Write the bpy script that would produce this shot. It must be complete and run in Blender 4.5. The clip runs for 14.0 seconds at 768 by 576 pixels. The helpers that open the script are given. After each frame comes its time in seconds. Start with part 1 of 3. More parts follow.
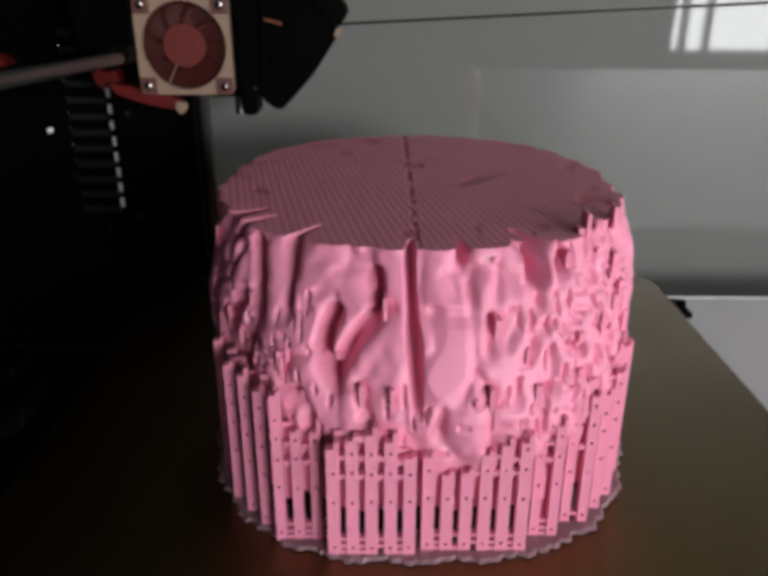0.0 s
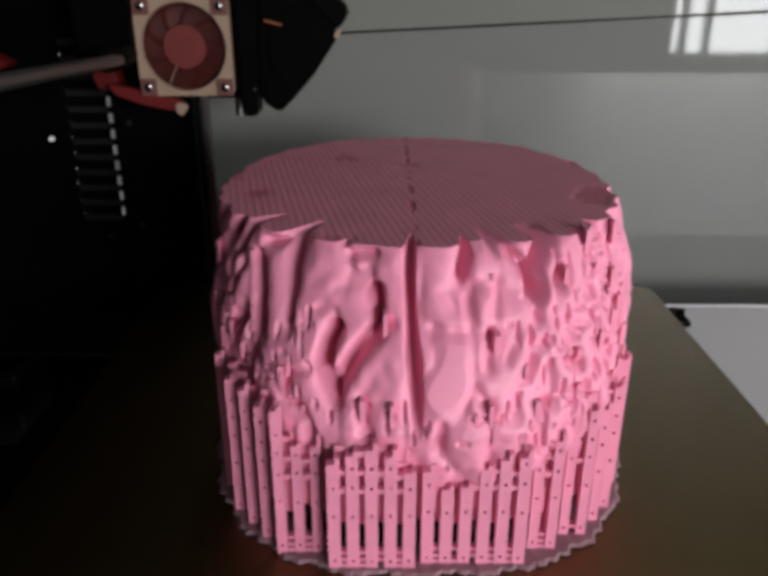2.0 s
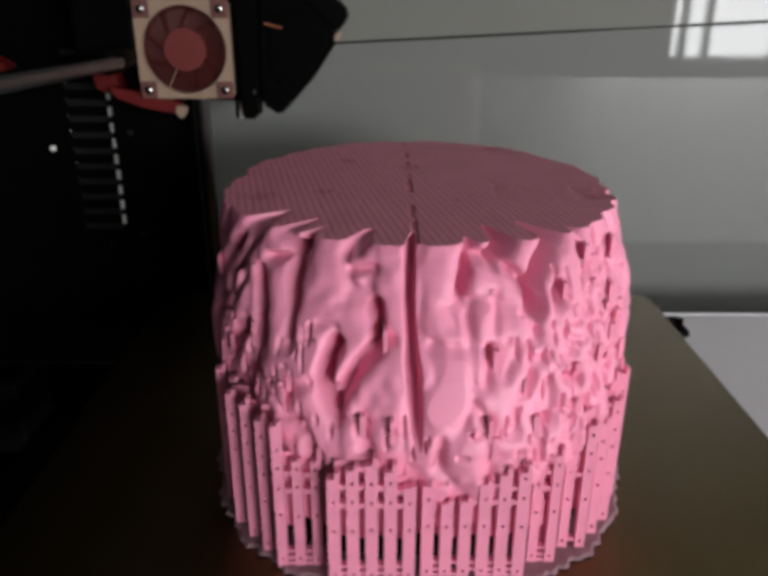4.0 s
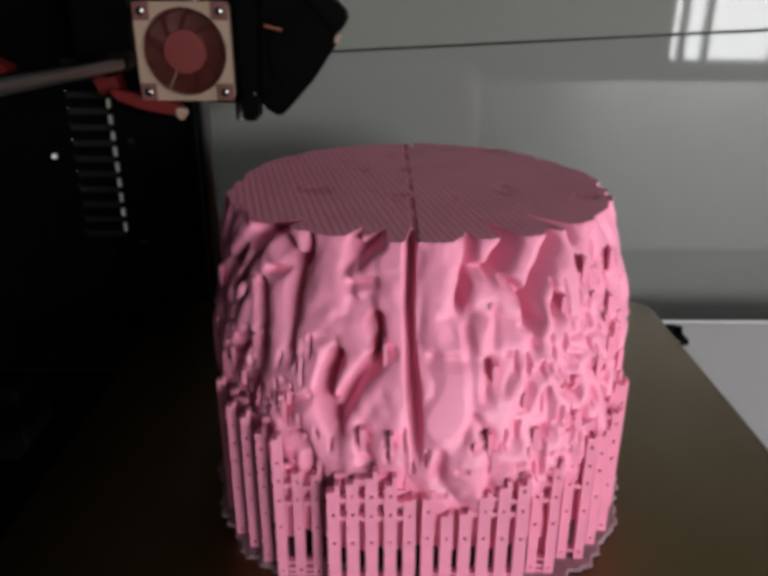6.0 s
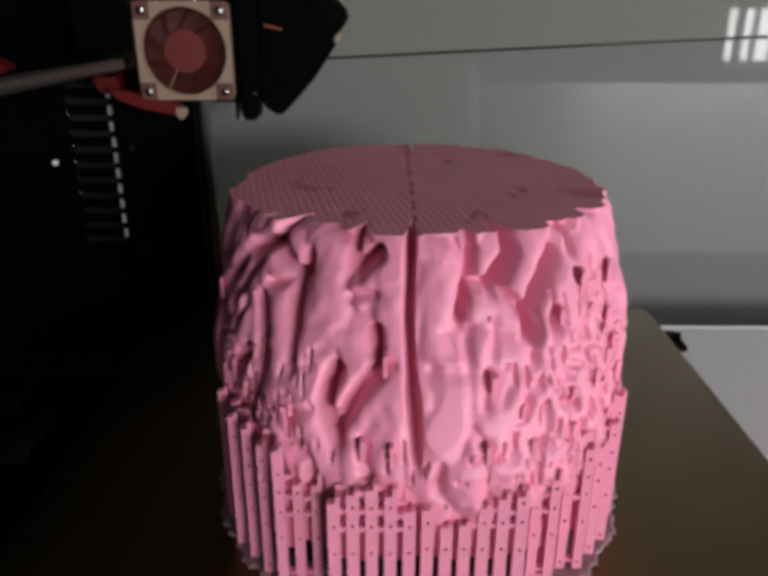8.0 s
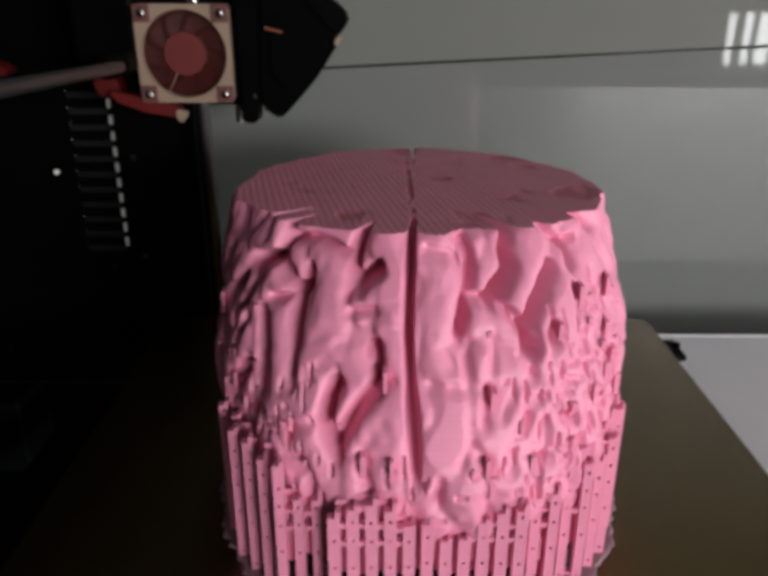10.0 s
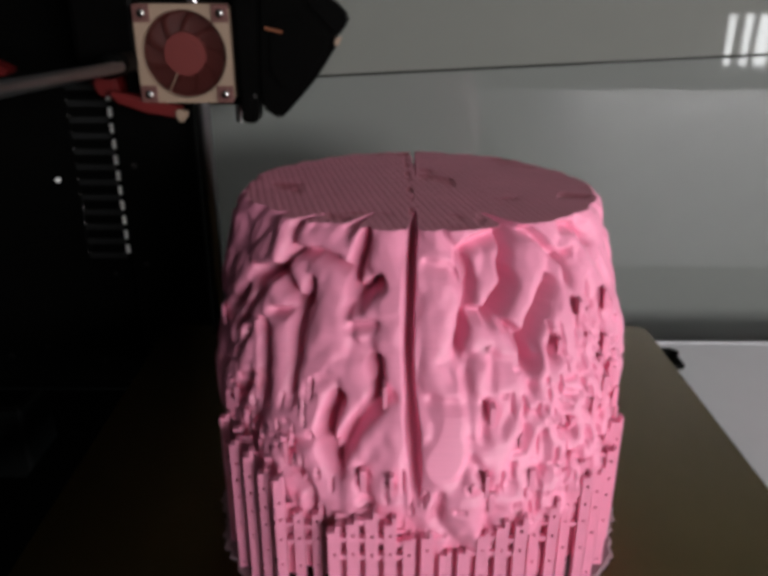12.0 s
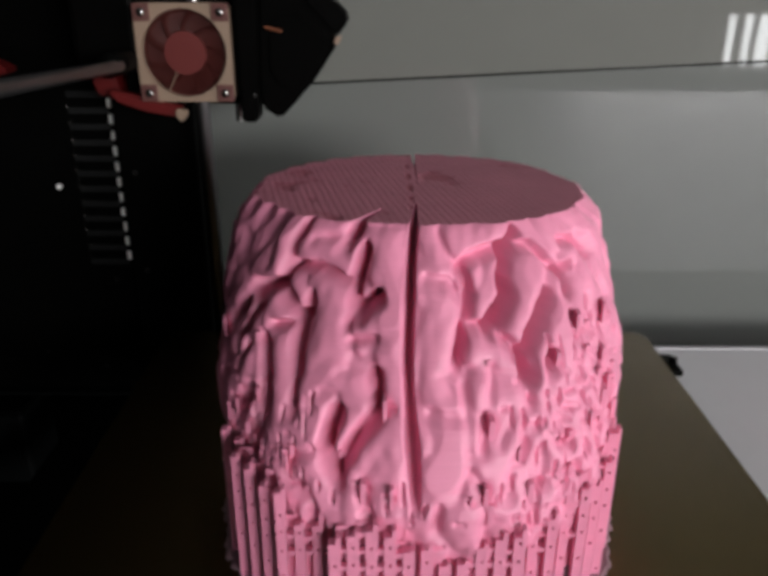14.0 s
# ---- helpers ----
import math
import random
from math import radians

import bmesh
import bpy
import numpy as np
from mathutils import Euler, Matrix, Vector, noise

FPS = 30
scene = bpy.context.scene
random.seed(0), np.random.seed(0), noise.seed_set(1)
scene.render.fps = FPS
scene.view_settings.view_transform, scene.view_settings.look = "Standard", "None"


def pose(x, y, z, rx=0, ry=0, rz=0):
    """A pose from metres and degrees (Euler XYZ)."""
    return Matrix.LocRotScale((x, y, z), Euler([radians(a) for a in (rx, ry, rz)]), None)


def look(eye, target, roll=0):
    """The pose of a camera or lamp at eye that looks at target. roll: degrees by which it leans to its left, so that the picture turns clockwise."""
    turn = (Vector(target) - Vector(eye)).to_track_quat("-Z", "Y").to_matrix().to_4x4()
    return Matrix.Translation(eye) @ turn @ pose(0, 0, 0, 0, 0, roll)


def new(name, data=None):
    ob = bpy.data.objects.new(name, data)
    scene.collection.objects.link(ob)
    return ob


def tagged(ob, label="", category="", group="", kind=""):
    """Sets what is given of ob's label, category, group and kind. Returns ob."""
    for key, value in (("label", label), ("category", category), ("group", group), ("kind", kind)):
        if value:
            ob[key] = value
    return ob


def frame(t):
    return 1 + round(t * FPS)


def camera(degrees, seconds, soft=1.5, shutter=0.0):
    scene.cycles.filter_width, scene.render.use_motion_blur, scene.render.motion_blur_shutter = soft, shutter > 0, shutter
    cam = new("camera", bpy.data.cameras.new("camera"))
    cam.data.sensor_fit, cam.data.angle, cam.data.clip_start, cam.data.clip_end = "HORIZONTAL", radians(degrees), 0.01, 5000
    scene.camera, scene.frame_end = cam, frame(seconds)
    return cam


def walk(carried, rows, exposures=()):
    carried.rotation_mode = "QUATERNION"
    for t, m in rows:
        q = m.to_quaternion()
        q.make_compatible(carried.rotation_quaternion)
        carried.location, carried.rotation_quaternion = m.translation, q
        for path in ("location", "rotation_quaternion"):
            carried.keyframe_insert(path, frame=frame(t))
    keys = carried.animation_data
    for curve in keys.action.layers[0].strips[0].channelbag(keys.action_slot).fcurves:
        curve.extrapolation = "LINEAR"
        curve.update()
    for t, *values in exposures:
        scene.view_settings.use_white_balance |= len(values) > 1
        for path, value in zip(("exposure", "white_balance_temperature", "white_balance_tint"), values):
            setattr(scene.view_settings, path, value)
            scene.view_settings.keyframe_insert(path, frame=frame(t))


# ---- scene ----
cam = camera(55.2, 14.0, soft=4.6)

# seconds, height of the camera over the bed, tilt below level
CLIMB = [
    (0.0, 0.13736, 22.833), (0.5, 0.13825, 22.763), (1.0, 0.13900, 22.723), (1.5, 0.14043, 22.777),
    (2.0, 0.14132, 22.741), (2.5, 0.14229, 22.649), (3.0, 0.14307, 22.658), (5.5, 0.14750, 22.336),
    (6.0, 0.14812, 22.396), (6.5, 0.14918, 22.428), (7.0, 0.15041, 22.412), (7.5, 0.15066, 22.298),
    (8.0, 0.15178, 22.435), (10.5, 0.15659, 22.221), (11.0, 0.15786, 22.262), (11.5, 0.15848, 22.285),
    (12.0, 0.15976, 22.238), (12.5, 0.16033, 22.221), (13.0, 0.16191, 22.297), (13.5, 0.16231, 22.124),
    (14.0, 0.16386, 22.310),
]
ROLL = 0.17
walk(cam, [(t, look((0, 0, h), (math.cos(radians(p)), 0, h - math.sin(radians(p))), ROLL)) for t, h, p in CLIMB])
NOZZLE_DROP = 0.0612          # the freshly printed layer lies this far below the camera


def camera_height(t):
    return float(np.interp(t, [r[0] for r in CLIMB], [r[1] for r in CLIMB]))


# ---- light ----
world = bpy.data.worlds.new("room_air")
scene.world = world
world.use_nodes = True
sky = world.node_tree.nodes.new("ShaderNodeTexSky")
sky.sky_type, sky.sun_disc, sky.sun_elevation, sky.sun_rotation = "NISHITA", False, radians(35), radians(200)
world.node_tree.links.new(sky.outputs[0], world.node_tree.nodes["Background"].inputs[0])
world.node_tree.nodes["Background"].inputs[1].default_value = 0.1
# daylight stands in the side window's opening; a fill lamp is added behind the camera
for name, power, wide, high, eye, aim in (("side_window_daylight", 13.6, 0.90, 0.50, (-0.55, -1.53, 0.33), (-0.55, 0.0, 0.33)), ("back_fill_light", 36.0, 0.90, 0.38, (-1.63, -1.08, 0.34), (0.0, -1.08, 0.34))):
    lamp_data = bpy.data.lights.new(name, "AREA")
    lamp_data.shape, lamp_data.size, lamp_data.size_y = "RECTANGLE", wide, high
    lamp_data.energy, lamp_data.color = power, (1.0, 0.975, 0.985)
    lamp = new(name, lamp_data)
    lamp.matrix_world = look(eye, aim)
scene.view_settings.exposure = 0.0


# ---- materials ----
def material(name, base, rough=0.5, metal=0.0, vary=0.12, scale=40.0, bump=0.0, bump_scale=400.0, stretch=(1, 1, 1), clear=0.0, sss=0.0, spec=0.5):
    """A surface with two scales of colour variation and a fine relief."""
    mat = bpy.data.materials.new(name)
    mat.use_nodes = True
    nodes, links = mat.node_tree.nodes, mat.node_tree.links
    b = nodes["Principled BSDF"]
    b.inputs["Roughness"].default_value, b.inputs["Metallic"].default_value = rough, metal
    b.inputs["Coat Weight"].default_value = clear
    b.inputs["Specular IOR Level"].default_value = spec
    if sss:
        b.inputs["Subsurface Weight"].default_value = sss
        b.inputs["Subsurface Radius"].default_value = (1.0, 0.15, 0.25)
        b.inputs["Subsurface Scale"].default_value = 0.003
    geo = nodes.new("ShaderNodeTexCoord")
    mp = nodes.new("ShaderNodeMapping")
    mp.inputs["Scale"].default_value = stretch
    links.new(geo.outputs["Object"], mp.inputs[0])
    large, fine = nodes.new("ShaderNodeTexNoise"), nodes.new("ShaderNodeTexNoise")
    large.inputs["Scale"].default_value, fine.inputs["Scale"].default_value = scale, scale * 9
    large.inputs["Detail"].default_value = 4
    add = nodes.new("ShaderNodeMath")
    add.operation = "MULTIPLY_ADD"
    links.new(mp.outputs[0], large.inputs[0])
    links.new(mp.outputs[0], fine.inputs[0])
    links.new(fine.outputs[0], add.inputs[0])
    add.inputs[1].default_value = 0.5
    links.new(large.outputs[0], add.inputs[2])
    ramp = nodes.new("ShaderNodeMapRange")
    ramp.inputs[1].default_value, ramp.inputs[2].default_value = 0.45, 1.05
    ramp.inputs[3].default_value, ramp.inputs[4].default_value = 1 - vary, 1 + vary
    links.new(add.outputs[0], ramp.inputs[0])
    mul = nodes.new("ShaderNodeVectorMath")
    mul.operation = "SCALE"
    mul.inputs[0].default_value = base
    links.new(ramp.outputs[0], mul.inputs[3])
    links.new(mul.outputs[0], b.inputs["Base Color"])
    if bump:
        n = nodes.new("ShaderNodeTexNoise")
        n.inputs["Scale"].default_value, n.inputs["Detail"].default_value = bump_scale, 3
        links.new(mp.outputs[0], n.inputs[0])
        bp = nodes.new("ShaderNodeBump")
        bp.inputs["Strength"].default_value, bp.inputs["Distance"].default_value = bump, 0.0004
        links.new(n.outputs[0], bp.inputs["Height"])
        links.new(bp.outputs[0], b.inputs["Normal"])
    return mat


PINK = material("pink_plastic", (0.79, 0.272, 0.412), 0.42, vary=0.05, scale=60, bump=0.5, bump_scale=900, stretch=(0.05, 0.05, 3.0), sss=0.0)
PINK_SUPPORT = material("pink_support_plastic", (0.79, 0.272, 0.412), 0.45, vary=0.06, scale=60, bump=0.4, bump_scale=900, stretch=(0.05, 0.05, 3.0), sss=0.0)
# darker copy of the pink for top faces, their dimmer light put into the colour
PINK_TOP = material("pink_infill_shaded", (0.60, 0.21, 0.29), 0.6, vary=0.10, scale=60, bump=0.0)


def add_infill(mat):
    """Fine crossing lines of plastic, 2.4 mm apart, the shade in the cells between them painted darker, and duller
    patches.
    """
    nodes, links = mat.node_tree.nodes, mat.node_tree.links
    bsdf = nodes["Principled BSDF"]
    old = bsdf.inputs["Base Color"].links[0].from_socket
    co = nodes.new("ShaderNodeTexCoord")
    waves = []
    for turn, gap in ((4, 1.8), (78, 2.2)):
        mp = nodes.new("ShaderNodeMapping")
        mp.inputs["Rotation"].default_value = (0, 0, radians(turn))
        links.new(co.outputs["Object"], mp.inputs[0])
        w = nodes.new("ShaderNodeTexWave")
        w.inputs["Scale"].default_value = 1000.0 / gap * 0.314
        w.inputs["Distortion"].default_value = 0.6
        links.new(mp.outputs[0], w.inputs[0])
        waves.append(w)
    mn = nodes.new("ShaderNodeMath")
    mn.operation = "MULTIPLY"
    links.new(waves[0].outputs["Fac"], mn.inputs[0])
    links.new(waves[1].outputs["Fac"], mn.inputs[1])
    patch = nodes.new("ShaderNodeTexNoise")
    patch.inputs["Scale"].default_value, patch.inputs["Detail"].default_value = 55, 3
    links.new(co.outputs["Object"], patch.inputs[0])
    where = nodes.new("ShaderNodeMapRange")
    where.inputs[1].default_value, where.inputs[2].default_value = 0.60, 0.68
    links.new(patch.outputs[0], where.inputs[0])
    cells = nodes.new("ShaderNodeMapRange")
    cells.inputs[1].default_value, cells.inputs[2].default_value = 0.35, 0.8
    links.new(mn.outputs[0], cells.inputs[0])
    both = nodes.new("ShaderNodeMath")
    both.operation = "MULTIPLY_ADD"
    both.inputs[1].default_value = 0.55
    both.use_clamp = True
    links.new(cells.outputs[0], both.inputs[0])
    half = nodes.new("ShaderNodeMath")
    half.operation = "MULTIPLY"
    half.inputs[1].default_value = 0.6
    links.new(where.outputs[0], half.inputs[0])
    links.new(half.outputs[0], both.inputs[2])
    # the two halves meet along a broken open gap, its shade painted as dark colour
    xyz = nodes.new("ShaderNodeSeparateXYZ")
    links.new(co.outputs["Object"], xyz.inputs[0])
    off = nodes.new("ShaderNodeMath")
    off.operation = "ADD"
    off.inputs[1].default_value = 0.0082
    links.new(xyz.outputs[1], off.inputs[0])
    side = nodes.new("ShaderNodeMath")
    side.operation = "ABSOLUTE"
    links.new(off.outputs[0], side.inputs[0])
    near = nodes.new("ShaderNodeMapRange")
    near.inputs[1].default_value, near.inputs[2].default_value = 0.0005, 0.0011
    near.inputs[3].default_value, near.inputs[4].default_value = 1.0, 0.0
    links.new(side.outputs[0], near.inputs[0])
    dots = nodes.new("ShaderNodeTexNoise")
    dots.inputs["Scale"].default_value = 160
    links.new(co.outputs["Object"], dots.inputs[0])
    open_gap = nodes.new("ShaderNodeMapRange")
    open_gap.inputs[1].default_value, open_gap.inputs[2].default_value = 0.46, 0.54
    links.new(dots.outputs[0], open_gap.inputs[0])
    seam = nodes.new("ShaderNodeMath")
    seam.operation = "MULTIPLY"
    links.new(near.outputs[0], seam.inputs[0])
    links.new(open_gap.outputs[0], seam.inputs[1])
    most = nodes.new("ShaderNodeMath")
    most.operation = "MAXIMUM"
    links.new(seam.outputs[0], most.inputs[0])
    links.new(both.outputs[0], most.inputs[1])
    both = most
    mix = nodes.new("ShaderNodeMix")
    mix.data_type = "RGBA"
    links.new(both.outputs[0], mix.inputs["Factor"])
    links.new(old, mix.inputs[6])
    # dark pink that paints the shade inside cells and gap
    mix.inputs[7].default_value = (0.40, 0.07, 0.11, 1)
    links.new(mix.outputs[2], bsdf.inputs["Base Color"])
    bp = nodes.new("ShaderNodeBump")
    bp.invert = True
    bp.inputs["Strength"].default_value, bp.inputs["Distance"].default_value = 0.9, 0.0009
    links.new(both.outputs[0], bp.inputs["Height"])
    links.new(bp.outputs[0], bsdf.inputs["Normal"])


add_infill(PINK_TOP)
BRIM = material("thin_brim_plastic", (0.26, 0.15, 0.175), 0.45, vary=0.3, scale=300, bump=0.5)
GOLD = material("gold_print_sheet", (0.145, 0.105, 0.042), 0.26, metal=1.0, vary=0.12, scale=18, bump=0.6, bump_scale=2200)
WALL = material("glossy_panel", (0.158, 0.163, 0.148), 0.03, vary=0.03, scale=6)
WALL_LOW = material("satin_panel", (0.150, 0.159, 0.149), 0.03, vary=0.03, scale=6)
TABLE = material("white_tabletop", (0.72, 0.72, 0.74), 0.5, vary=0.03, scale=8)
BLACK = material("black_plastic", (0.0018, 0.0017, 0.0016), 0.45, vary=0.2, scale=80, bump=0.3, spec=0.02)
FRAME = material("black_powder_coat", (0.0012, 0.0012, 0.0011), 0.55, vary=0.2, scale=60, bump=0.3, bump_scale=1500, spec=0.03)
STEEL = material("polished_steel", (0.40, 0.40, 0.41), 0.30, metal=1.0, vary=0.05, scale=30)
FAN_FRAME = material("beige_fan_plastic", (0.25, 0.175, 0.125), 0.5, vary=0.06, scale=80)
SCREW = material("zinc_screw", (0.30, 0.29, 0.28), 0.25, metal=1.0, vary=0.1, scale=200)
# near-white, not metallic: the highlight on lips and a screw is put into the colour
GLINT = material("white_glint_metal", (0.95, 0.95, 0.93), 0.35, vary=0.1, scale=200)
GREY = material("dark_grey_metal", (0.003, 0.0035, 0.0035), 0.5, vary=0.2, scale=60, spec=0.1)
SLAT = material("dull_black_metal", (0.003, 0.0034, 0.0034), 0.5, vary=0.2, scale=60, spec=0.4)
PAD = material("brown_rubber", (0.10, 0.035, 0.03), 0.7, vary=0.1, scale=100)
COPPER = material("orange_wire", (0.16, 0.05, 0.02), 0.5, vary=0.1, scale=90)
# one brown plastic twice: the lit hub lighter, the shaded blades and back darker
FAN_HUB = material("brown_fan_plastic_lit", (0.12, 0.022, 0.02), 0.4, vary=0.06, scale=80)
FAN_BLADE = material("brown_fan_plastic_shaded", (0.085, 0.017, 0.014), 0.45, vary=0.06, scale=80)
RED = material("red_plastic", (0.10, 0.004, 0.004), 0.45, vary=0.1, scale=80)
# for unseen walls, darkened to cut bounce on the left and in the glossy panels
LOW_BOUNCE = material("dark_low_bounce", (0.03, 0.029, 0.028), 0.9, vary=0.05, scale=2)
PLASTER = material("room_plaster", (0.19, 0.187, 0.183), 0.9, vary=0.05, scale=2)


# ---- mesh helpers ----
def part(name, bm, mat, parent=None, label="", smooth=False):
    me = bpy.data.meshes.new(name)
    bm.normal_update()
    bm.to_mesh(me)
    bm.free()
    me.materials.append(mat)
    if smooth:
        me.shade_smooth()
    ob = new(name, me)
    if parent is not None:
        ob.parent = parent
    return tagged(ob, label)


def add_box(bm, lo, hi, bevel=0.0, m=None):
    c = [(a + b) / 2 for a, b in zip(lo, hi)]
    s = [b - a for a, b in zip(lo, hi)]
    t = Matrix.Translation(c) @ Matrix.Diagonal((*s, 1))
    made = bmesh.ops.create_cube(bm, size=1, matrix=t)["verts"]
    if bevel:
        edges = list({e for v in made for e in v.link_edges})
        out = bmesh.ops.bevel(bm, geom=edges, offset=bevel, segments=2, affect="EDGES", profile=0.5)
        made = list({v for f in out["faces"] for v in f.verts} | {v for v in made if v.is_valid})
    if m is not None:
        bmesh.ops.transform(bm, matrix=m, verts=[v for v in made if v.is_valid])
    return made


def box(lo, hi, bevel=0.0, m=None):
    bm = bmesh.new()
    add_box(bm, lo, hi, bevel, m)
    return bm


def add_rod(bm, a, b, r, n=20):
    a, b = Vector(a), Vector(b)
    m = Matrix.Translation((a + b) / 2) @ (b - a).to_track_quat("Z", "Y").to_matrix().to_4x4()
    bmesh.ops.create_cone(bm, cap_ends=True, segments=n, radius1=r, radius2=r, depth=(b - a).length, matrix=m)


def rod(a, b, r, n=20):
    bm = bmesh.new()
    add_rod(bm, a, b, r, n)
    return bm


# ---- the printed model ----
CX, CY = 0.235, -0.0111
LEVELS = [0, 40, 56, 65, 76, 88, 97, 103, 112]
FRONT = [87, 87, 80, 74.5, 67, 57, 48.3, 42.5, 32]
BACK = [85, 85, 84, 82, 78, 71, 62, 53, 40]
SIDE = [63.5, 64.6, 66.4, 65.9, 64.0, 61.3, 59.4, 54.8, 46.0]
RIDGES = []
CLEFT = (2.6, 3.0, 3.8, 4.5, 4.2, 4.0, 3.2)     # degrees, from the foot of the cleft to the top


def ridge(half, *pts):
    """A swollen lobe: its half width and its line, in degrees round the model from its front and millimetres over the bed."""
    RIDGES.append((half, np.array(pts, float)))


def lobes():
    # the half towards the printer's frame
    ridge(5.4, (11, 100), (11, 93), (9, 86), (8, 78))
    ridge(4.4, (8, 78), (8, 69), (7, 61), (8, 53))
    ridge(3.6, (9, 84), (15, 80), (17, 79))
    ridge(3.3, (9, 59), (13, 55), (15, 51))
    ridge(3.9, (24, 66), (18, 68), (14, 65), (16, 60), (20, 54), (19, 50))
    ridge(6.2, (27, 88), (24, 85), (24, 77), (27, 71))
    ridge(3.0, (35, 88), (34, 83))
    ridge(3.9, (34, 96), (30, 94), (21, 93), (18, 97), (16, 99))
    ridge(2.8, (35, 100), (23, 102))
    ridge(1.9, (18, 103), (6, 104))
    ridge(3.7, (39, 103), (43, 98), (43, 92), (44, 88))
    ridge(2.6, (50, 93), (55, 87))
    ridge(2.6, (46, 87), (54, 88))
    ridge(4.4, (41, 82), (39, 79), (42, 75))
    ridge(3.6, (63, 84), (57, 81), (59, 78))
    ridge(2.8, (69, 69))
    ridge(3.0, (35, 76), (36, 71), (36, 64), (35, 60))
    ridge(1.6, (30, 68), (29, 62))
    ridge(3.1, (50, 71), (48, 65), (51, 58), (55, 54))
    ridge(2.2, (43, 72), (42, 65))
    ridge(4.5, (36, 54), (30, 55), (25, 60))
    ridge(3.3, (35, 48), (33, 42), (31, 35))
    ridge(4.3, (26, 50), (25, 43), (21, 36))
    ridge(4.5, (17, 37), (17, 45))
    ridge(4.6, (10, 51), (10, 43), (9, 38))
    ridge(3.2, (26, 41), (29, 33))
    ridge(2.8, (43, 56), (46, 48))
    ridge(2.8, (42, 41), (40, 31))
    ridge(2.9, (22, 70), (27, 68))
    # the half towards the window
    ridge(4.9, (-2, 100), (-5, 94), (-2, 92))
    ridge(5.2, (-4, 87), (-4, 81), (-2, 76), (-2, 71))
    ridge(3.5, (-7, 99), (-14, 99), (-20, 100), (-24, 101))
    ridge(3.8, (-20, 95), (-18, 89), (-14, 84), (-12, 82))
    ridge(3.2, (-12, 94), (-11, 90))
    ridge(4.7, (-30, 93), (-27, 87), (-23, 81), (-20, 77))
    ridge(3.7, (-29, 102), (-36, 95), (-38, 89), (-38, 83), (-42, 79))
    ridge(3.8, (-38, 101), (-47, 96), (-44, 92))
    ridge(3.5, (-44, 104), (-59, 99), (-63, 91))
    ridge(4.6, (-32, 78), (-36, 74), (-35, 69))
    ridge(4.5, (-11, 77), (-17, 77), (-21, 73))
    ridge(4.1, (-2, 69), (-6, 65))
    ridge(3.6, (-13, 69), (-13, 66))
    ridge(3.1, (-16, 65), (-21, 66))
    ridge(5.4, (-5, 61), (-5, 53), (-2, 47))
    ridge(3.4, (-16, 45), (-17, 53), (-20, 59), (-25, 60), (-29, 55), (-30, 47), (-28, 42))
    ridge(2.6, (-16, 45), (-16, 41), (-19, 39), (-21, 43), (-21, 50), (-24, 53))
    ridge(5.5, (-8, 40), (-9, 33))
    ridge(4.4, (-28, 34), (-29, 32))
    ridge(4.1, (-18, 33), (-20, 31))
    ridge(3.8, (-50, 87), (-54, 81))
    ridge(3.8, (-47, 78), (-48, 71))
    ridge(3.7, (-42, 74), (-41, 66))
    ridge(3.4, (-45, 64), (-41, 58))
    ridge(3.5, (-33, 64), (-37, 57))
    ridge(3.6, (-37, 51), (-42, 41))
    ridge(3.3, (-34, 45), (-36, 38))
    ridge(3.2, (-28, 65), (-32, 66))
    ridge(3.2, (-26, 69), (-25, 72))
    ridge(2.8, (-11, 59), (-13, 53))
    ridge(3.1, (-13, 50), (-10, 45))
    ridge(3.7, (-46, 84), (-37, 79))

GROOVES = []


def groove(deep, wide, *pts):
    """A crease between lobes: depth and half width in millimetres, and its line."""
    GROOVES.append((deep, wide, np.array(pts, float)))


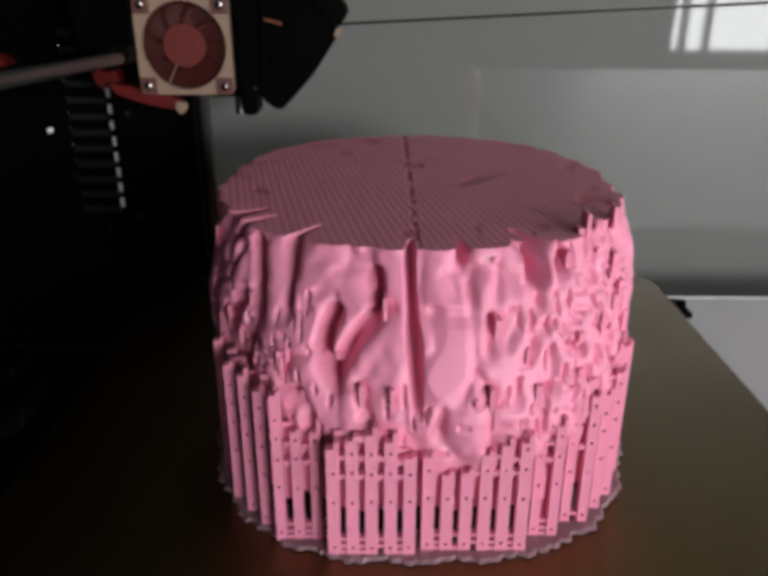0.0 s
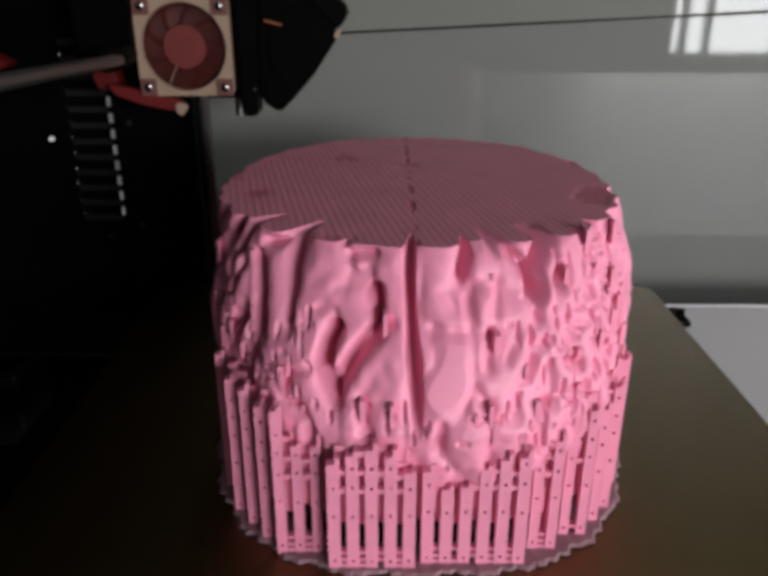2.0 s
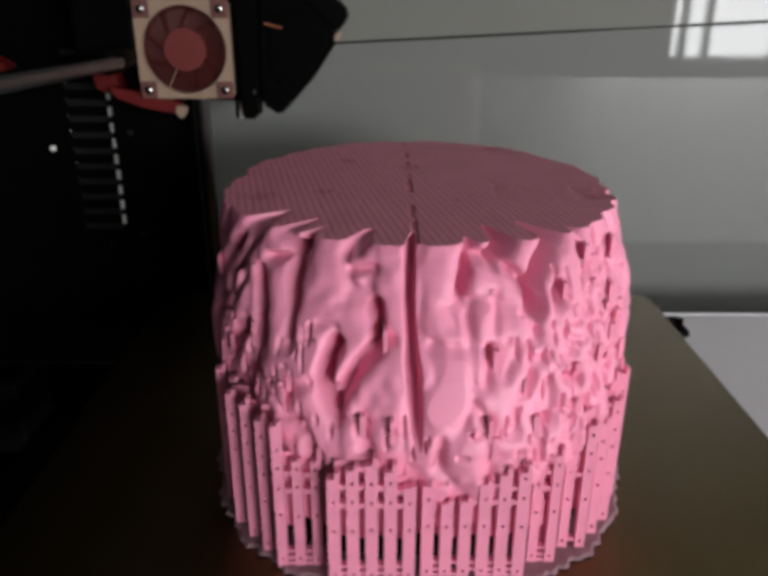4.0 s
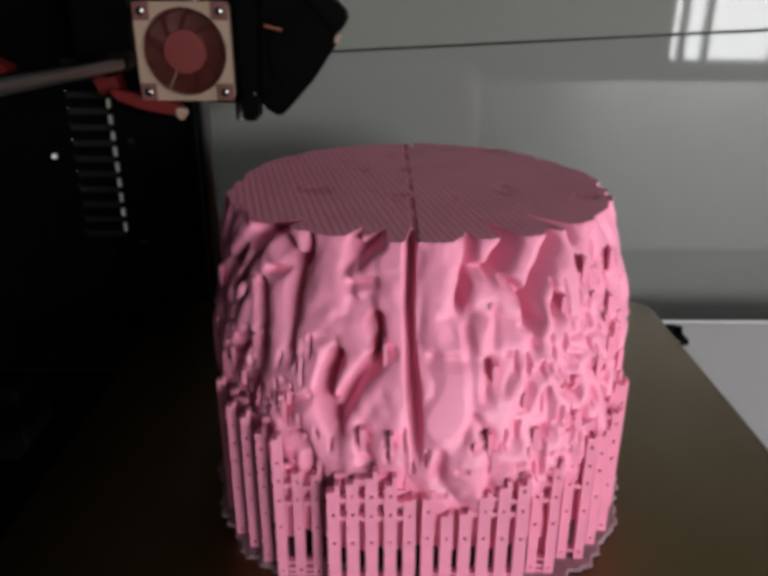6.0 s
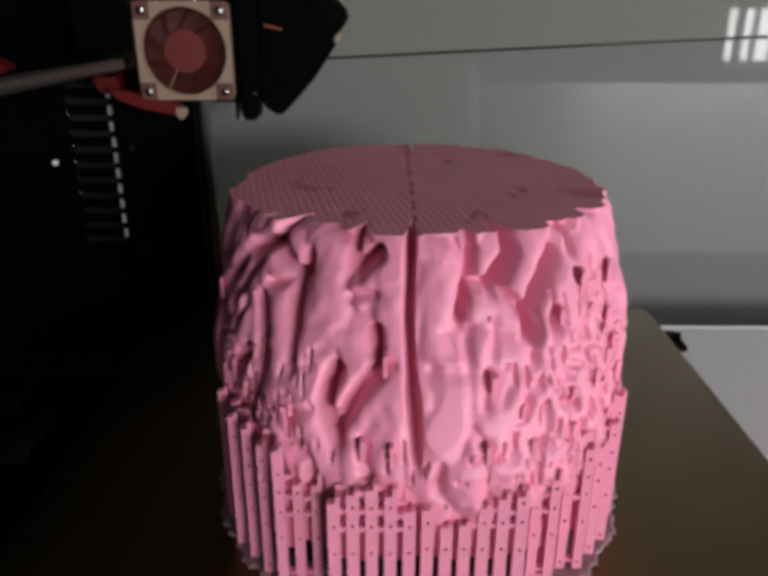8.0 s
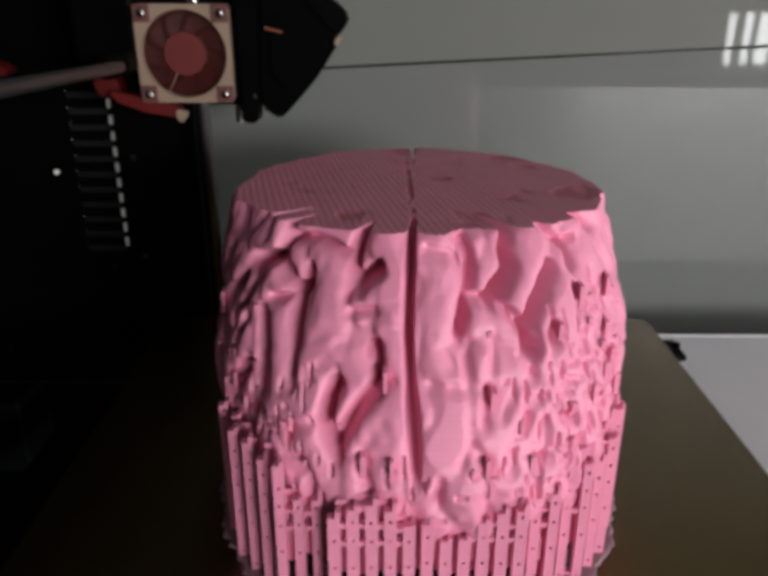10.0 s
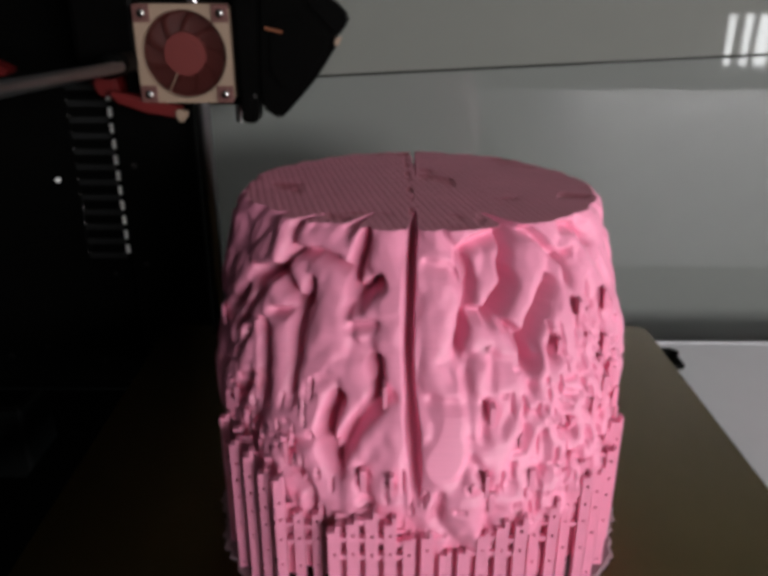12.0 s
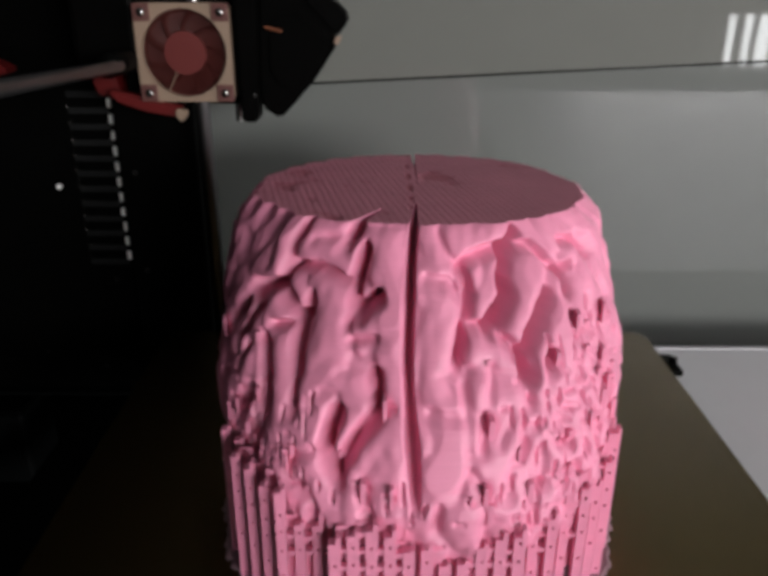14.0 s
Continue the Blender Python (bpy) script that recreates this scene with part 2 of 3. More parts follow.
def creases():
    groove(4.5, 1.5, (16.2, 97.2), (17.6, 93.2), (19.0, 89.5), (18.7, 84.8), (17.5, 82.9), (11.9, 87.4))
    groove(3.0, 1.4, (18.3, 83.3), (19.3, 80.9))
    groove(3.5, 1.1, (38.0, 91.4), (29.8, 92.1), (23.5, 90.6), (20.3, 89.2))
    groove(4.5, 1.5, (36.5, 101.3), (38.9, 97.0), (39.2, 92.4), (40.9, 86.4), (51.9, 83.5))
    groove(6.0, 1.7, (20.4, 103.8), (20.4, 101.1), (22.2, 98.8))
    groove(5.5, 1.6, (40.6, 85.9), (36.2, 82.8), (33.3, 79.6), (32.6, 74.9), (31.2, 69.0))
    groove(4.0, 1.4, (30.5, 84.9), (31.2, 81.6), (32.8, 80.0))
    groove(5.0, 1.6, (51.9, 83.5), (47.6, 80.1), (49.9, 74.5), (52.8, 68.3))
    groove(6.0, 1.6, (48.2, 97.0), (47.6, 93.0))
    groove(3.0, 1.0, (40.5, 77.4), (34.2, 78.6))
    groove(5.0, 1.4, (54.5, 77.9), (59.1, 73.3), (58.2, 68.3))
    groove(1.8, 0.8, (18.6, 102.1), (5.8, 103.1))
    groove(1.5, 0.9, (33.0, 98.3), (23.5, 99.6))
    groove(2.5, 1.1, (18.6, 77.6), (12.6, 78.4))
    groove(5.5, 1.7, (11.9, 70.3), (10.8, 62.7), (14.1, 59.2), (17.4, 54.5), (19.2, 50.1))
    groove(6.0, 1.7, (20.4, 61.9), (22.5, 56.1), (22.8, 51.5), (20.4, 46.5))
    groove(3.0, 1.2, (11.4, 62.7), (8.0, 63.8))
    groove(1.6, 0.8, (21.0, 70.7), (14.2, 71.7))
    groove(3.0, 1.2, (20.4, 45.7), (15.3, 46.8), (14.3, 42.6), (13.0, 36.8))
    groove(4.5, 1.4, (30.9, 68.6), (31.3, 60.5))
    groove(5.0, 1.6, (42.0, 73.5), (39.6, 66.1), (39.7, 57.6))
    groove(6.0, 1.5, (28.7, 43.7), (26.4, 40.3), (25.2, 30.8))
    groove(3.0, 1.0, (32.4, 50.0), (31.9, 44.9))
    groove(2.0, 0.9, (23.4, 53.1), (31.1, 50.7))
    groove(5.0, 1.5, (43.1, 51.4), (42.6, 41.7))
    groove(3.5, 1.2, (34.3, 39.8), (37.1, 30.1))
    groove(2.2, 1.0, (24.8, 66.1), (20.6, 66.2), (19.9, 63.1))
    groove(3.0, 1.6, (-8.8, 93.0), (-11.0, 95.0), (-16.0, 96.5), (-21.6, 97.3))
    groove(1.8, 1.1, (-3.9, 101.2), (-6.3, 96.4), (-8.8, 93.4))
    groove(3.4, 1.5, (-10.0, 92.1), (-11.5, 87.5), (-10.6, 83.9), (-9.7, 81.2))
    groove(2.2, 1.4, (0.1, 91.8), (-5.3, 90.7), (-9.2, 88.1))
    groove(5.5, 2.0, (-27.4, 99.5), (-24.7, 97.2), (-22.7, 95.1), (-21.1, 90.4), (-22.1, 86.7), (-19.5, 83.3), (-16.1, 80.3))
    groove(3.0, 1.3, (-25.2, 97.5), (-31.7, 96.9), (-36.4, 91.9), (-39.5, 90.0), (-44.1, 90.6))
    groove(3.0, 1.1, (-41.5, 96.8), (-48.5, 96.2), (-56.7, 90.8))
    groove(6.0, 1.4, (-41.0, 88.9), (-40.5, 85.3))
    groove(5.5, 1.9, (-33.4, 84.9), (-29.9, 80.9), (-26.6, 77.2), (-23.8, 72.3), (-24.6, 68.7))
    groove(3.0, 1.2, (-10.9, 80.8), (-15.9, 80.5), (-19.4, 78.1), (-22.7, 74.4))
    groove(4.0, 1.2, (-9.0, 79.9), (-8.1, 75.9), (-7.4, 73.1))
    groove(2.0, 1.0, (-3.3, 71.1), (-9.1, 71.6), (-21.2, 70.3))
    groove(2.5, 0.9, (-3.9, 70.7), (-6.1, 67.4))
    groove(2.8, 1.3, (-8.4, 68.4), (-8.8, 62.2), (-0.9, 63.0))
    groove(4.5, 1.0, (-13.3, 61.7), (-12.6, 55.1))
    groove(2.2, 0.9, (-8.7, 54.3), (-12.3, 53.6))
    groove(3.6, 1.4, (-25.2, 58.6), (-22.1, 58.3), (-22.4, 54.0), (-21.6, 51.6))
    groove(4.0, 1.5, (-9.9, 49.8), (-12.8, 46.0))
    groove(3.5, 1.6, (-17.0, 43.5), (-19.4, 42.5))
    groove(2.6, 1.5, (-26.1, 52.1), (-27.6, 43.6))
    groove(4.5, 1.3, (-2.6, 42.1), (-2.2, 36.3))
    groove(3.5, 1.1, (-13.4, 40.5), (-13.3, 31.0))
    groove(1.8, 0.9, (0.2, 45.1), (-10.2, 45.7))
    groove(4.5, 0.9, (-24.4, 67.3), (-24.5, 63.3))
    groove(2.6, 1.0, (-16.5, 56.0), (-19.0, 59.9))
    groove(2.5, 1.2, (-15.6, 71.2), (-14.6, 65.4))
    groove(3.0, 1.0, (-31.6, 73.6), (-30.6, 69.9))
    groove(3.0, 1.2, (-40.1, 70.8), (-42.3, 64.8))
    groove(2.5, 1.0, (-28.0, 65.0), (-34.6, 60.4))
    groove(3.5, 1.0, (-31.6, 59.7), (-30.8, 58.8))
    groove(3.0, 1.1, (-28.6, 54.9), (-34.2, 51.3))
    groove(3.5, 1.0, (-39.0, 56.0), (-38.3, 50.2))
    groove(3.5, 1.0, (-46.6, 52.4), (-45.7, 46.4))
    groove(2.6, 1.0, (-32.2, 46.7), (-39.5, 42.3))
    groove(3.5, 1.0, (-33.0, 42.3), (-33.9, 35.6))
    groove(3.5, 1.1, (-39.4, 80.1), (-39.9, 75.5))
    groove(3.0, 1.1, (-47.9, 81.4), (-48.5, 77.7))
    groove(3.0, 1.1, (-50.3, 75.9), (-47.1, 72.0))
    groove(4.0, 1.3, (47.2, 70.5), (49.8, 64.5))
    groove(4.0, 1.3, (58.7, 65.6), (53.8, 62.6))
    groove(4.0, 1.3, (43.7, 60.9), (48.3, 53.7))
    groove(5.0, 1.4, (46.3, 48.4), (45.7, 39.7))
    groove(5.0, 1.2, (60.4, 39.9), (58.1, 29.9))


lobes()
creases()
random.seed(4)
WAVES = []
for i in range(26):
    a = random.uniform(0, math.pi)
    k = 2 * math.pi / random.uniform(16, 23)
    WAVES.append((k * math.cos(a), k * math.sin(a) * 1.05, random.uniform(0, 2 * math.pi)))


def labyrinth(s, z):
    """Meandering folds, in millimetres along and up the surface."""
    v = np.zeros_like(s)
    for kx, kz, ph in WAVES:
        v += np.cos(kx * s + kz * z + ph)
    return v / math.sqrt(len(WAVES) / 2)


def underside(deg):
    """Height at which the model's overhang begins."""
    low = np.interp(deg, [-70, -45, -30, -18, -13, -2, 1, 5, 12, 25, 38, 50, 70], [40, 35, 31, 27, 24, 24, 27, 30, 31, 33, 39, 40, 40])
    return low + 1.2 * np.sin(deg * 0.61 + 1)


def line_distance(pts, s, z):
    """Distance of points of the unrolled surface from a line on it."""
    px, pz = np.radians(pts[:, 0]) * 70.0, pts[:, 1]
    best = np.full_like(s, 1e9)
    for i in range(len(px) - 1):
        ax, az, bx, bz = px[i], pz[i], px[i + 1], pz[i + 1]
        ll = max((bx - ax) ** 2 + (bz - az) ** 2, 1e-6)
        t = np.clip(((s - ax) * (bx - ax) + (z - az) * (bz - az)) / ll, 0, 1)
        best = np.minimum(best, (s - ax - t * (bx - ax)) ** 2 + (z - az - t * (bz - az)) ** 2)
    return np.sqrt(best)


S_LOW, S_STEP, Z_LOW, Z_STEP = -95.0, 0.4, 8.0, 0.4


def swell_lobes():
    """Depth under the outline of the joined lobes, on a grid over the unrolled front."""
    s, z = np.meshgrid(S_LOW + np.arange(476) * S_STEP, Z_LOW + np.arange(260) * Z_STEP, indexing="ij")
    ws = s + 0.55 * labyrinth(s * 1.1, z * 1.1)
    wz = z + 0.55 * labyrinth(s * 1.1 + 50, z * 1.1 + 20)
    # small lobes fill what the long ones leave open
    rest = labyrinth(s * 1.5 + 11, z * 1.5 + 7)
    depth = np.interp(z, [30, 60, 80], [1.8, 1.9, 2.2]) + 0.8 * np.tanh(-1.6 * rest)
    for n, (half, pts) in enumerate(RIDGES):
        r = half * 1.14
        dist = line_distance(pts, ws, wz)
        lift = 0.4 * math.sin(n * 2.4)
        q = np.clip(dist / r, 0, 1)
        bump = 0.22 * r * q ** 2 + (0.15 * r + 0.6) * (1 - np.sqrt(np.maximum(1 - q ** 4, 0))) + lift + 0.5 + np.maximum(dist / r - 1, 0) * 16
        # lobes press against one another and leave a narrow rounded crease
        k = 0.3
        depth = -k * np.log(np.exp(-np.minimum(depth, 40) / k) + np.exp(-np.minimum(bump, 40) / k))
    cut, slots = np.zeros_like(s), np.zeros_like(s)
    for deep, wide, pts in GROOVES:
        # low on the model the folds are shallow
        if pts[:, 1].max() < 73:
            deep *= 0.68 if pts[:, 0].min() > -6 else 0.5
        if pts[:, 1].max() < 47:
            deep *= 0.6
        dist = line_distance(pts, s + 0.2 * labyrinth(s * 3, z * 3), z)
        # the lobes on both sides swell away from the crease
        q = 1 - np.clip(dist / (3.2 + 0.5 * deep), 0, 1)
        pillow = 0.85 * deep * (1 - np.sqrt(np.maximum(1 - q ** 2, 0)))
        cut = np.maximum(cut, pillow + deep * np.interp(deep, [2, 5], [0.5, 2.1]) * np.exp(-(dist / (wide * 0.98)) ** 4))
    depth = depth + cut
    for n in range(3):
        depth[1:-1] = (depth[:-2] + 2 * depth[1:-1] + depth[2:]) / 4
        depth[:, 1:-1] = (depth[:, :-2] + 2 * depth[:, 1:-1] + depth[:, 2:]) / 4
    # narrow slots where supports touch the flanks
    rnd = random.Random(21)
    for n in range(400):
        deg = rnd.choice((-1, -1, 1)) * rnd.triangular(17, 64, 48)
        low = rnd.uniform(30, 74 if deg < 0 else 64)
        if n % 14 == 0:
            deg, low = rnd.uniform(-26, 26), rnd.uniform(29, 46)
        if rnd.random() < 0.72:
            pts = np.array(((deg, low), (deg, low + rnd.choice((1.0, 1.6, 2.4, 4.0)))))
        else:
            pts = np.array(((deg, low), (deg + rnd.choice((1.2, 2.0, 3.0)), low)))
        near = (np.abs(s - math.radians(deg) * 70) < 8) & (np.abs(z - low) < 8)
        dist = line_distance(pts, s[near], z[near])
        slots[near] = np.maximum(slots[near], rnd.uniform(1.3, 2.5) / (1 + np.exp((dist - 0.42) / 0.08)))
    return depth + slots


LOBES = swell_lobes()


def lobe_depth(s, z):
    fs = np.clip((s - S_LOW) / S_STEP, 0, LOBES.shape[0] - 2.001)
    fz = np.clip((z - Z_LOW) / Z_STEP, 0, LOBES.shape[1] - 2.001)
    i, k = np.floor(fs).astype(int), np.floor(fz).astype(int)
    ts, tz = fs - i, fz - k
    return (LOBES[i, k] * (1 - ts) + LOBES[i + 1, k] * ts) * (1 - tz) + (LOBES[i, k + 1] * (1 - ts) + LOBES[i + 1, k + 1] * ts) * tz


def radius_factor(deg, z, with_base=True):
    """Depth of the surface under the smooth outline, in millimetres. deg: 0 in front, positive towards +y."""
    s = np.radians(deg) * 70.0
    d = lobe_depth(s, z) * np.interp(np.abs(deg), [62, 76], [1.0, 0.0])
    side = 1.4 + 0.9 * np.tanh(1.5 * labyrinth(s * 1.5, z * 1.5 + 5))
    d = d + side * np.interp(np.abs(deg), [62, 76], [0.0, 1.0])
    d = d + 0.08 * labyrinth(s * 4.0, z * 4.0 + 5) + 0.5 * labyrinth(s * 0.5 + 40, z * 0.5 + 9)
    # the long cleft between the two halves
    cleft_depth = np.interp(z, [38, 44, 60, 76, 90, 100], [0, 6, 8.5, 10, 13, 24])
    mid = np.interp(z, [40, 50, 62, 73, 83, 92, 102], CLEFT)
    half = np.interp(z, [40, 56, 64, 100], [1.1, 1.6, 1.3, 1.25])
    d = np.maximum(d, cleft_depth * np.exp(-(np.abs(deg - mid) / half) ** 4))
    back_depth = np.interp(z, [80, 90, 100], [0, 14, 50])
    d = np.maximum(d, back_depth * np.exp(-((180 - np.abs(deg)) / 0.75) ** 4))
    if with_base:
        # below the overhang the model draws in, behind its supports
        d = d + 1.8 / (1 + np.exp((z - underside(deg)) / 1.8))
    return d


def fullness(c, sn, z):
    """The plan is a rounded oblong at the foot and an oval higher up."""
    n = np.interp(z, [0, 40, 76, 100], [2.8, 2.6, 2.25, 2.0])
    return (np.abs(c) ** n + np.abs(sn) ** n) ** (-1 / n)


def outline(deg, z):
    """Points of the model's surface, in metres."""
    a = np.where(np.abs(deg) <= 90, np.interp(z, LEVELS, FRONT), np.interp(z, LEVELS, BACK))
    b = np.interp(z, LEVELS, SIDE)
    c, sn = np.cos(np.radians(deg)), np.sin(np.radians(deg))
    full = fullness(c, sn, z)
    size = np.hypot(a * c, b * sn) * full
    k = full * np.maximum((size - radius_factor(deg, z)) / size, 0.02)
    return CX - a * c * k * 0.001, CY + b * sn * k * 0.001


ANGLES = np.concatenate([np.linspace(-110, 110, 840), np.linspace(110, 172, 52)[1:], np.linspace(172, 188, 90)[1:], np.linspace(188, 250, 52)[1:-1]])
NA = len(ANGLES)
FIRST_TOP = camera_height(0) - NOZZLE_DROP
LAST_TOP = camera_height(14) - NOZZLE_DROP


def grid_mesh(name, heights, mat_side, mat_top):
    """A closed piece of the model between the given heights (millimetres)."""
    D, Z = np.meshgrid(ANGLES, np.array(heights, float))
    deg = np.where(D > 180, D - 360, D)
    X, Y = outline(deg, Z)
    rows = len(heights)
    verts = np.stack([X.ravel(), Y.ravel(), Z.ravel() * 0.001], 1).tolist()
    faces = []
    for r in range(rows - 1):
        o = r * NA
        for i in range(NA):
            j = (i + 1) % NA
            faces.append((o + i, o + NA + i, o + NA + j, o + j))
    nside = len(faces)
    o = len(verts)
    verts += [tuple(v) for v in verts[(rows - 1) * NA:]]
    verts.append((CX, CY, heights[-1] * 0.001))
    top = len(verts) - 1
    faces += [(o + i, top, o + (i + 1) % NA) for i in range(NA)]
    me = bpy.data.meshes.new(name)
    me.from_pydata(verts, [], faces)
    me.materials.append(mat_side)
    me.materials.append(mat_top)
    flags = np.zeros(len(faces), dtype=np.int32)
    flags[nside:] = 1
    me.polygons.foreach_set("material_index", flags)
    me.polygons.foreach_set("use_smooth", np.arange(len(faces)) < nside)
    me.update()
    return me


printed_model = tagged(new("printed_model"), "pink plastic half-printed model with folded lobes standing on thin supports", "3d print")
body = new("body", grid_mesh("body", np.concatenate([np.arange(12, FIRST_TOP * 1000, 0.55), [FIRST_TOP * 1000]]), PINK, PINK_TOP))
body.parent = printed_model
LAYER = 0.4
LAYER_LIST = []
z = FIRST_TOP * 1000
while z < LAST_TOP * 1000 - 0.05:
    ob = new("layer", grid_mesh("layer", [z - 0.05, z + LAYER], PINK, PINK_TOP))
    ob.parent = printed_model
    LAYER_LIST.append((z + LAYER, ob))
    z += LAYER

# supports: slender columns on a square grid under the overhang
CELL, ROW = 4.75, 5.6
STRIPS = [(j * CELL - 0.2) for j in range(-14, 15)]


def front_row(y):
    """The row in which the foremost strip stands, a stair along the rounded oblong foot."""
    reach = 87.6 if y > 0 else 86.0
    x = reach * max(1 - abs(y / 63.5) ** 2.65, 0.0) ** (1 / 2.65)
    return -(reach - math.floor((reach - x) / ROW + 0.35) * ROW)


def model_box(bm, lo, hi):
    """A box in millimetres from the model's axis."""
    lo, hi = [(CX + lo[0] / 1000, CY + lo[1] / 1000, lo[2] / 1000), (CX + hi[0] / 1000, CY + hi[1] / 1000, hi[2] / 1000)]
    v = [bm.verts.new((x, y, z)) for x in (lo[0], hi[0]) for y in (lo[1], hi[1]) for z in (lo[2], hi[2])]
    for f in ((0, 1, 3, 2), (4, 6, 7, 5), (0, 4, 5, 1), (2, 3, 7, 6), (0, 2, 6, 4), (1, 5, 7, 3)):
        bm.faces.new([v[i] for i in f])


def support_column(x, y, top, seed):
    """A slender flat strip with a pinhole at each link level."""
    bm = bmesh.new()
    rnd = random.Random(seed)
    w, hole = (3.15 if abs(y) < 28 else 2.6), 0.8
    side = (w - hole) / 2
    for y0 in (y - w / 2, y + w / 2 - side):
        model_box(bm, (x, y0, 0.4), (x + 2.6, y0 + side, top + (rnd.uniform(0.5, 2.5) if y0 < y else 0)))
    levels = [0.4] + [q + rnd.uniform(-0.3, 0.3) for q in (2.6, 17.0, 25.6, 31.5, 37.0, 43.0, 50.0) if q < top - 2] + [top]
    for a, c in zip(levels, levels[1:]):
        model_box(bm, (x + 0.05, y - hole / 2 - 0.02, a + (0.9 if a > 1 else 0)), (x + 2.5, y + hole / 2 + 0.02, c))
    return bm


def support_link(x, y, x_next, top, seed):
    """Ties between a strip and the next one, and the web behind the gap."""
    bm = bmesh.new()
    rnd = random.Random(seed)
    back = max(x, x_next)
    ties = [(0.4, 1.6), (2.9, 0.9), (5.2, 0.7), (24.2, 1.3)] + [(q + rnd.uniform(-1, 1), rnd.uniform(0.7, 1.6)) for q in np.arange(29.0, top, 5.2)]
    for q, hgt in ties:
        if q + hgt <= top and rnd.random() < 0.85:
            model_box(bm, (back + 0.3, y + 1.5, q), (back + 2.3, y + CELL - 1.5, q + hgt))
    low = rnd.choice((12.5, 13.5, 14.5)) if abs(y) < 30 else rnd.choice((3.0, 5.0, 12.0))
    model_box(bm, (back + 3.0, y + 0.3, low), (back + 3.6, y + CELL - 0.3, top + 1))
    return bm


for n, y in enumerate(STRIPS):
    if abs(y) > 59:
        continue
    x = front_row(y)
    last = n + 1 >= len(STRIPS) or abs(STRIPS[n + 1]) > 59
    # along the flanks each step back of the stair shows further strips
    deep = x + (0 if last and y > 0 else 0.1)
    nxt = front_row(STRIPS[n + 1]) if not last else deep
    prv = front_row(STRIPS[n - 1]) if n and abs(STRIPS[n - 1]) < 59 else 40.0
    rows = [x + ROW * i for i in range(12) if i == 0 or x + ROW * i < max(prv, nxt) - 0.5]
    for m, xx in enumerate(rows):
        deg = math.degrees(math.atan2(y / 63.5, -xx / 86))
        top = float(underside(np.array(deg))) + random.Random(n * 31 + m).choice((0, 1.5, 3, 5, 7))
        part("support_column", support_column(xx, y, top, n * 17 + m), PINK_SUPPORT, printed_model)
        if m == 0 and not last and abs(y + CELL / 2 - 2.2) > 1:
            part("support_link", support_link(xx, y, nxt, top, n + 900), PINK_SUPPORT, printed_model)

# support pieces left standing in the hollows under the lobes
stub_seed = random.Random(12)
for n in range(-40, 41):
    for z0 in np.arange(28.0, 76.0, 1.2):
        deg = n * 1.62 + stub_seed.uniform(-0.25, 0.25)
        flank = abs(deg) > 28 or z0 < 44
        if abs(deg) < 4 or stub_seed.random() > (0.5 if flank else 0.15) * (1.0 if z0 < 59 or deg < -38 else 0.35):
            continue
        z1 = z0 + stub_seed.choice((1.2, 1.8, 2.6, 4.2, 6.5))
        here, above = (float(v) for v in radius_factor(np.array([deg, deg]), np.array([(z0 + z1) / 2, z1 + 0.8]), False))
        if here < 1.8 or here > 5.0 or above > here - 0.5:
            continue
        a, c = float(np.interp(z0, LEVELS, FRONT)), float(np.interp(z0, LEVELS, SIDE))
        cs, sn = math.cos(radians(deg)), math.sin(radians(deg))
        full = float(fullness(np.array(cs), np.array(sn), z0))
        size = math.hypot(a * cs, c * sn) * full
        k = full * (size - max(above, 0.8) - 0.5) / size
        px, py, wide = -a * cs * k, c * sn * k, stub_seed.choice((0.7, 1.0, 1.0, 1.5))
        bm = bmesh.new()
        model_box(bm, (px, py - wide / 2, z0), (px + here + 2.5, py + wide / 2, z1))
        part("support_stub", bm, PINK_SUPPORT, printed_model)

# brim: a thin ragged skirt on the sheet
bm = bmesh.new()
ring = []
for i in range(900):
    a = math.radians(i * 0.4)
    c, sn = math.cos(a), math.sin(a)
    full = float(fullness(np.array(c), np.array(sn), 0.0))
    e = 2.9 + 0.8 * math.sin(i * 0.19) + 0.4 * math.sin(i * 0.73 + 1) + random.uniform(-0.3, 0.3)
    x, y = -87 * c * full, 63.5 * sn * full
    if x < 0:
        x = 0.75 * x + 0.25 * front_row(max(min(y, 62), -62))
    out = 1 + e / math.hypot(x, y)
    ring.append([bm.verts.new((CX + x * q / 1000, CY + y * q / 1000, h)) for q, h in ((out, 0.0003), (1 + (out - 1) * 0.7, 0.0009 + random.uniform(0, 0.0002)), (0.9, 0.0010))])
for i in range(900):
    a, c = ring[i], ring[(i + 1) % 900]
    for j in (0, 1):
        bm.faces.new((a[j], c[j], c[j + 1], a[j + 1]))
part("brim", bm, BRIM, printed_model, "thin greyish translucent brim")

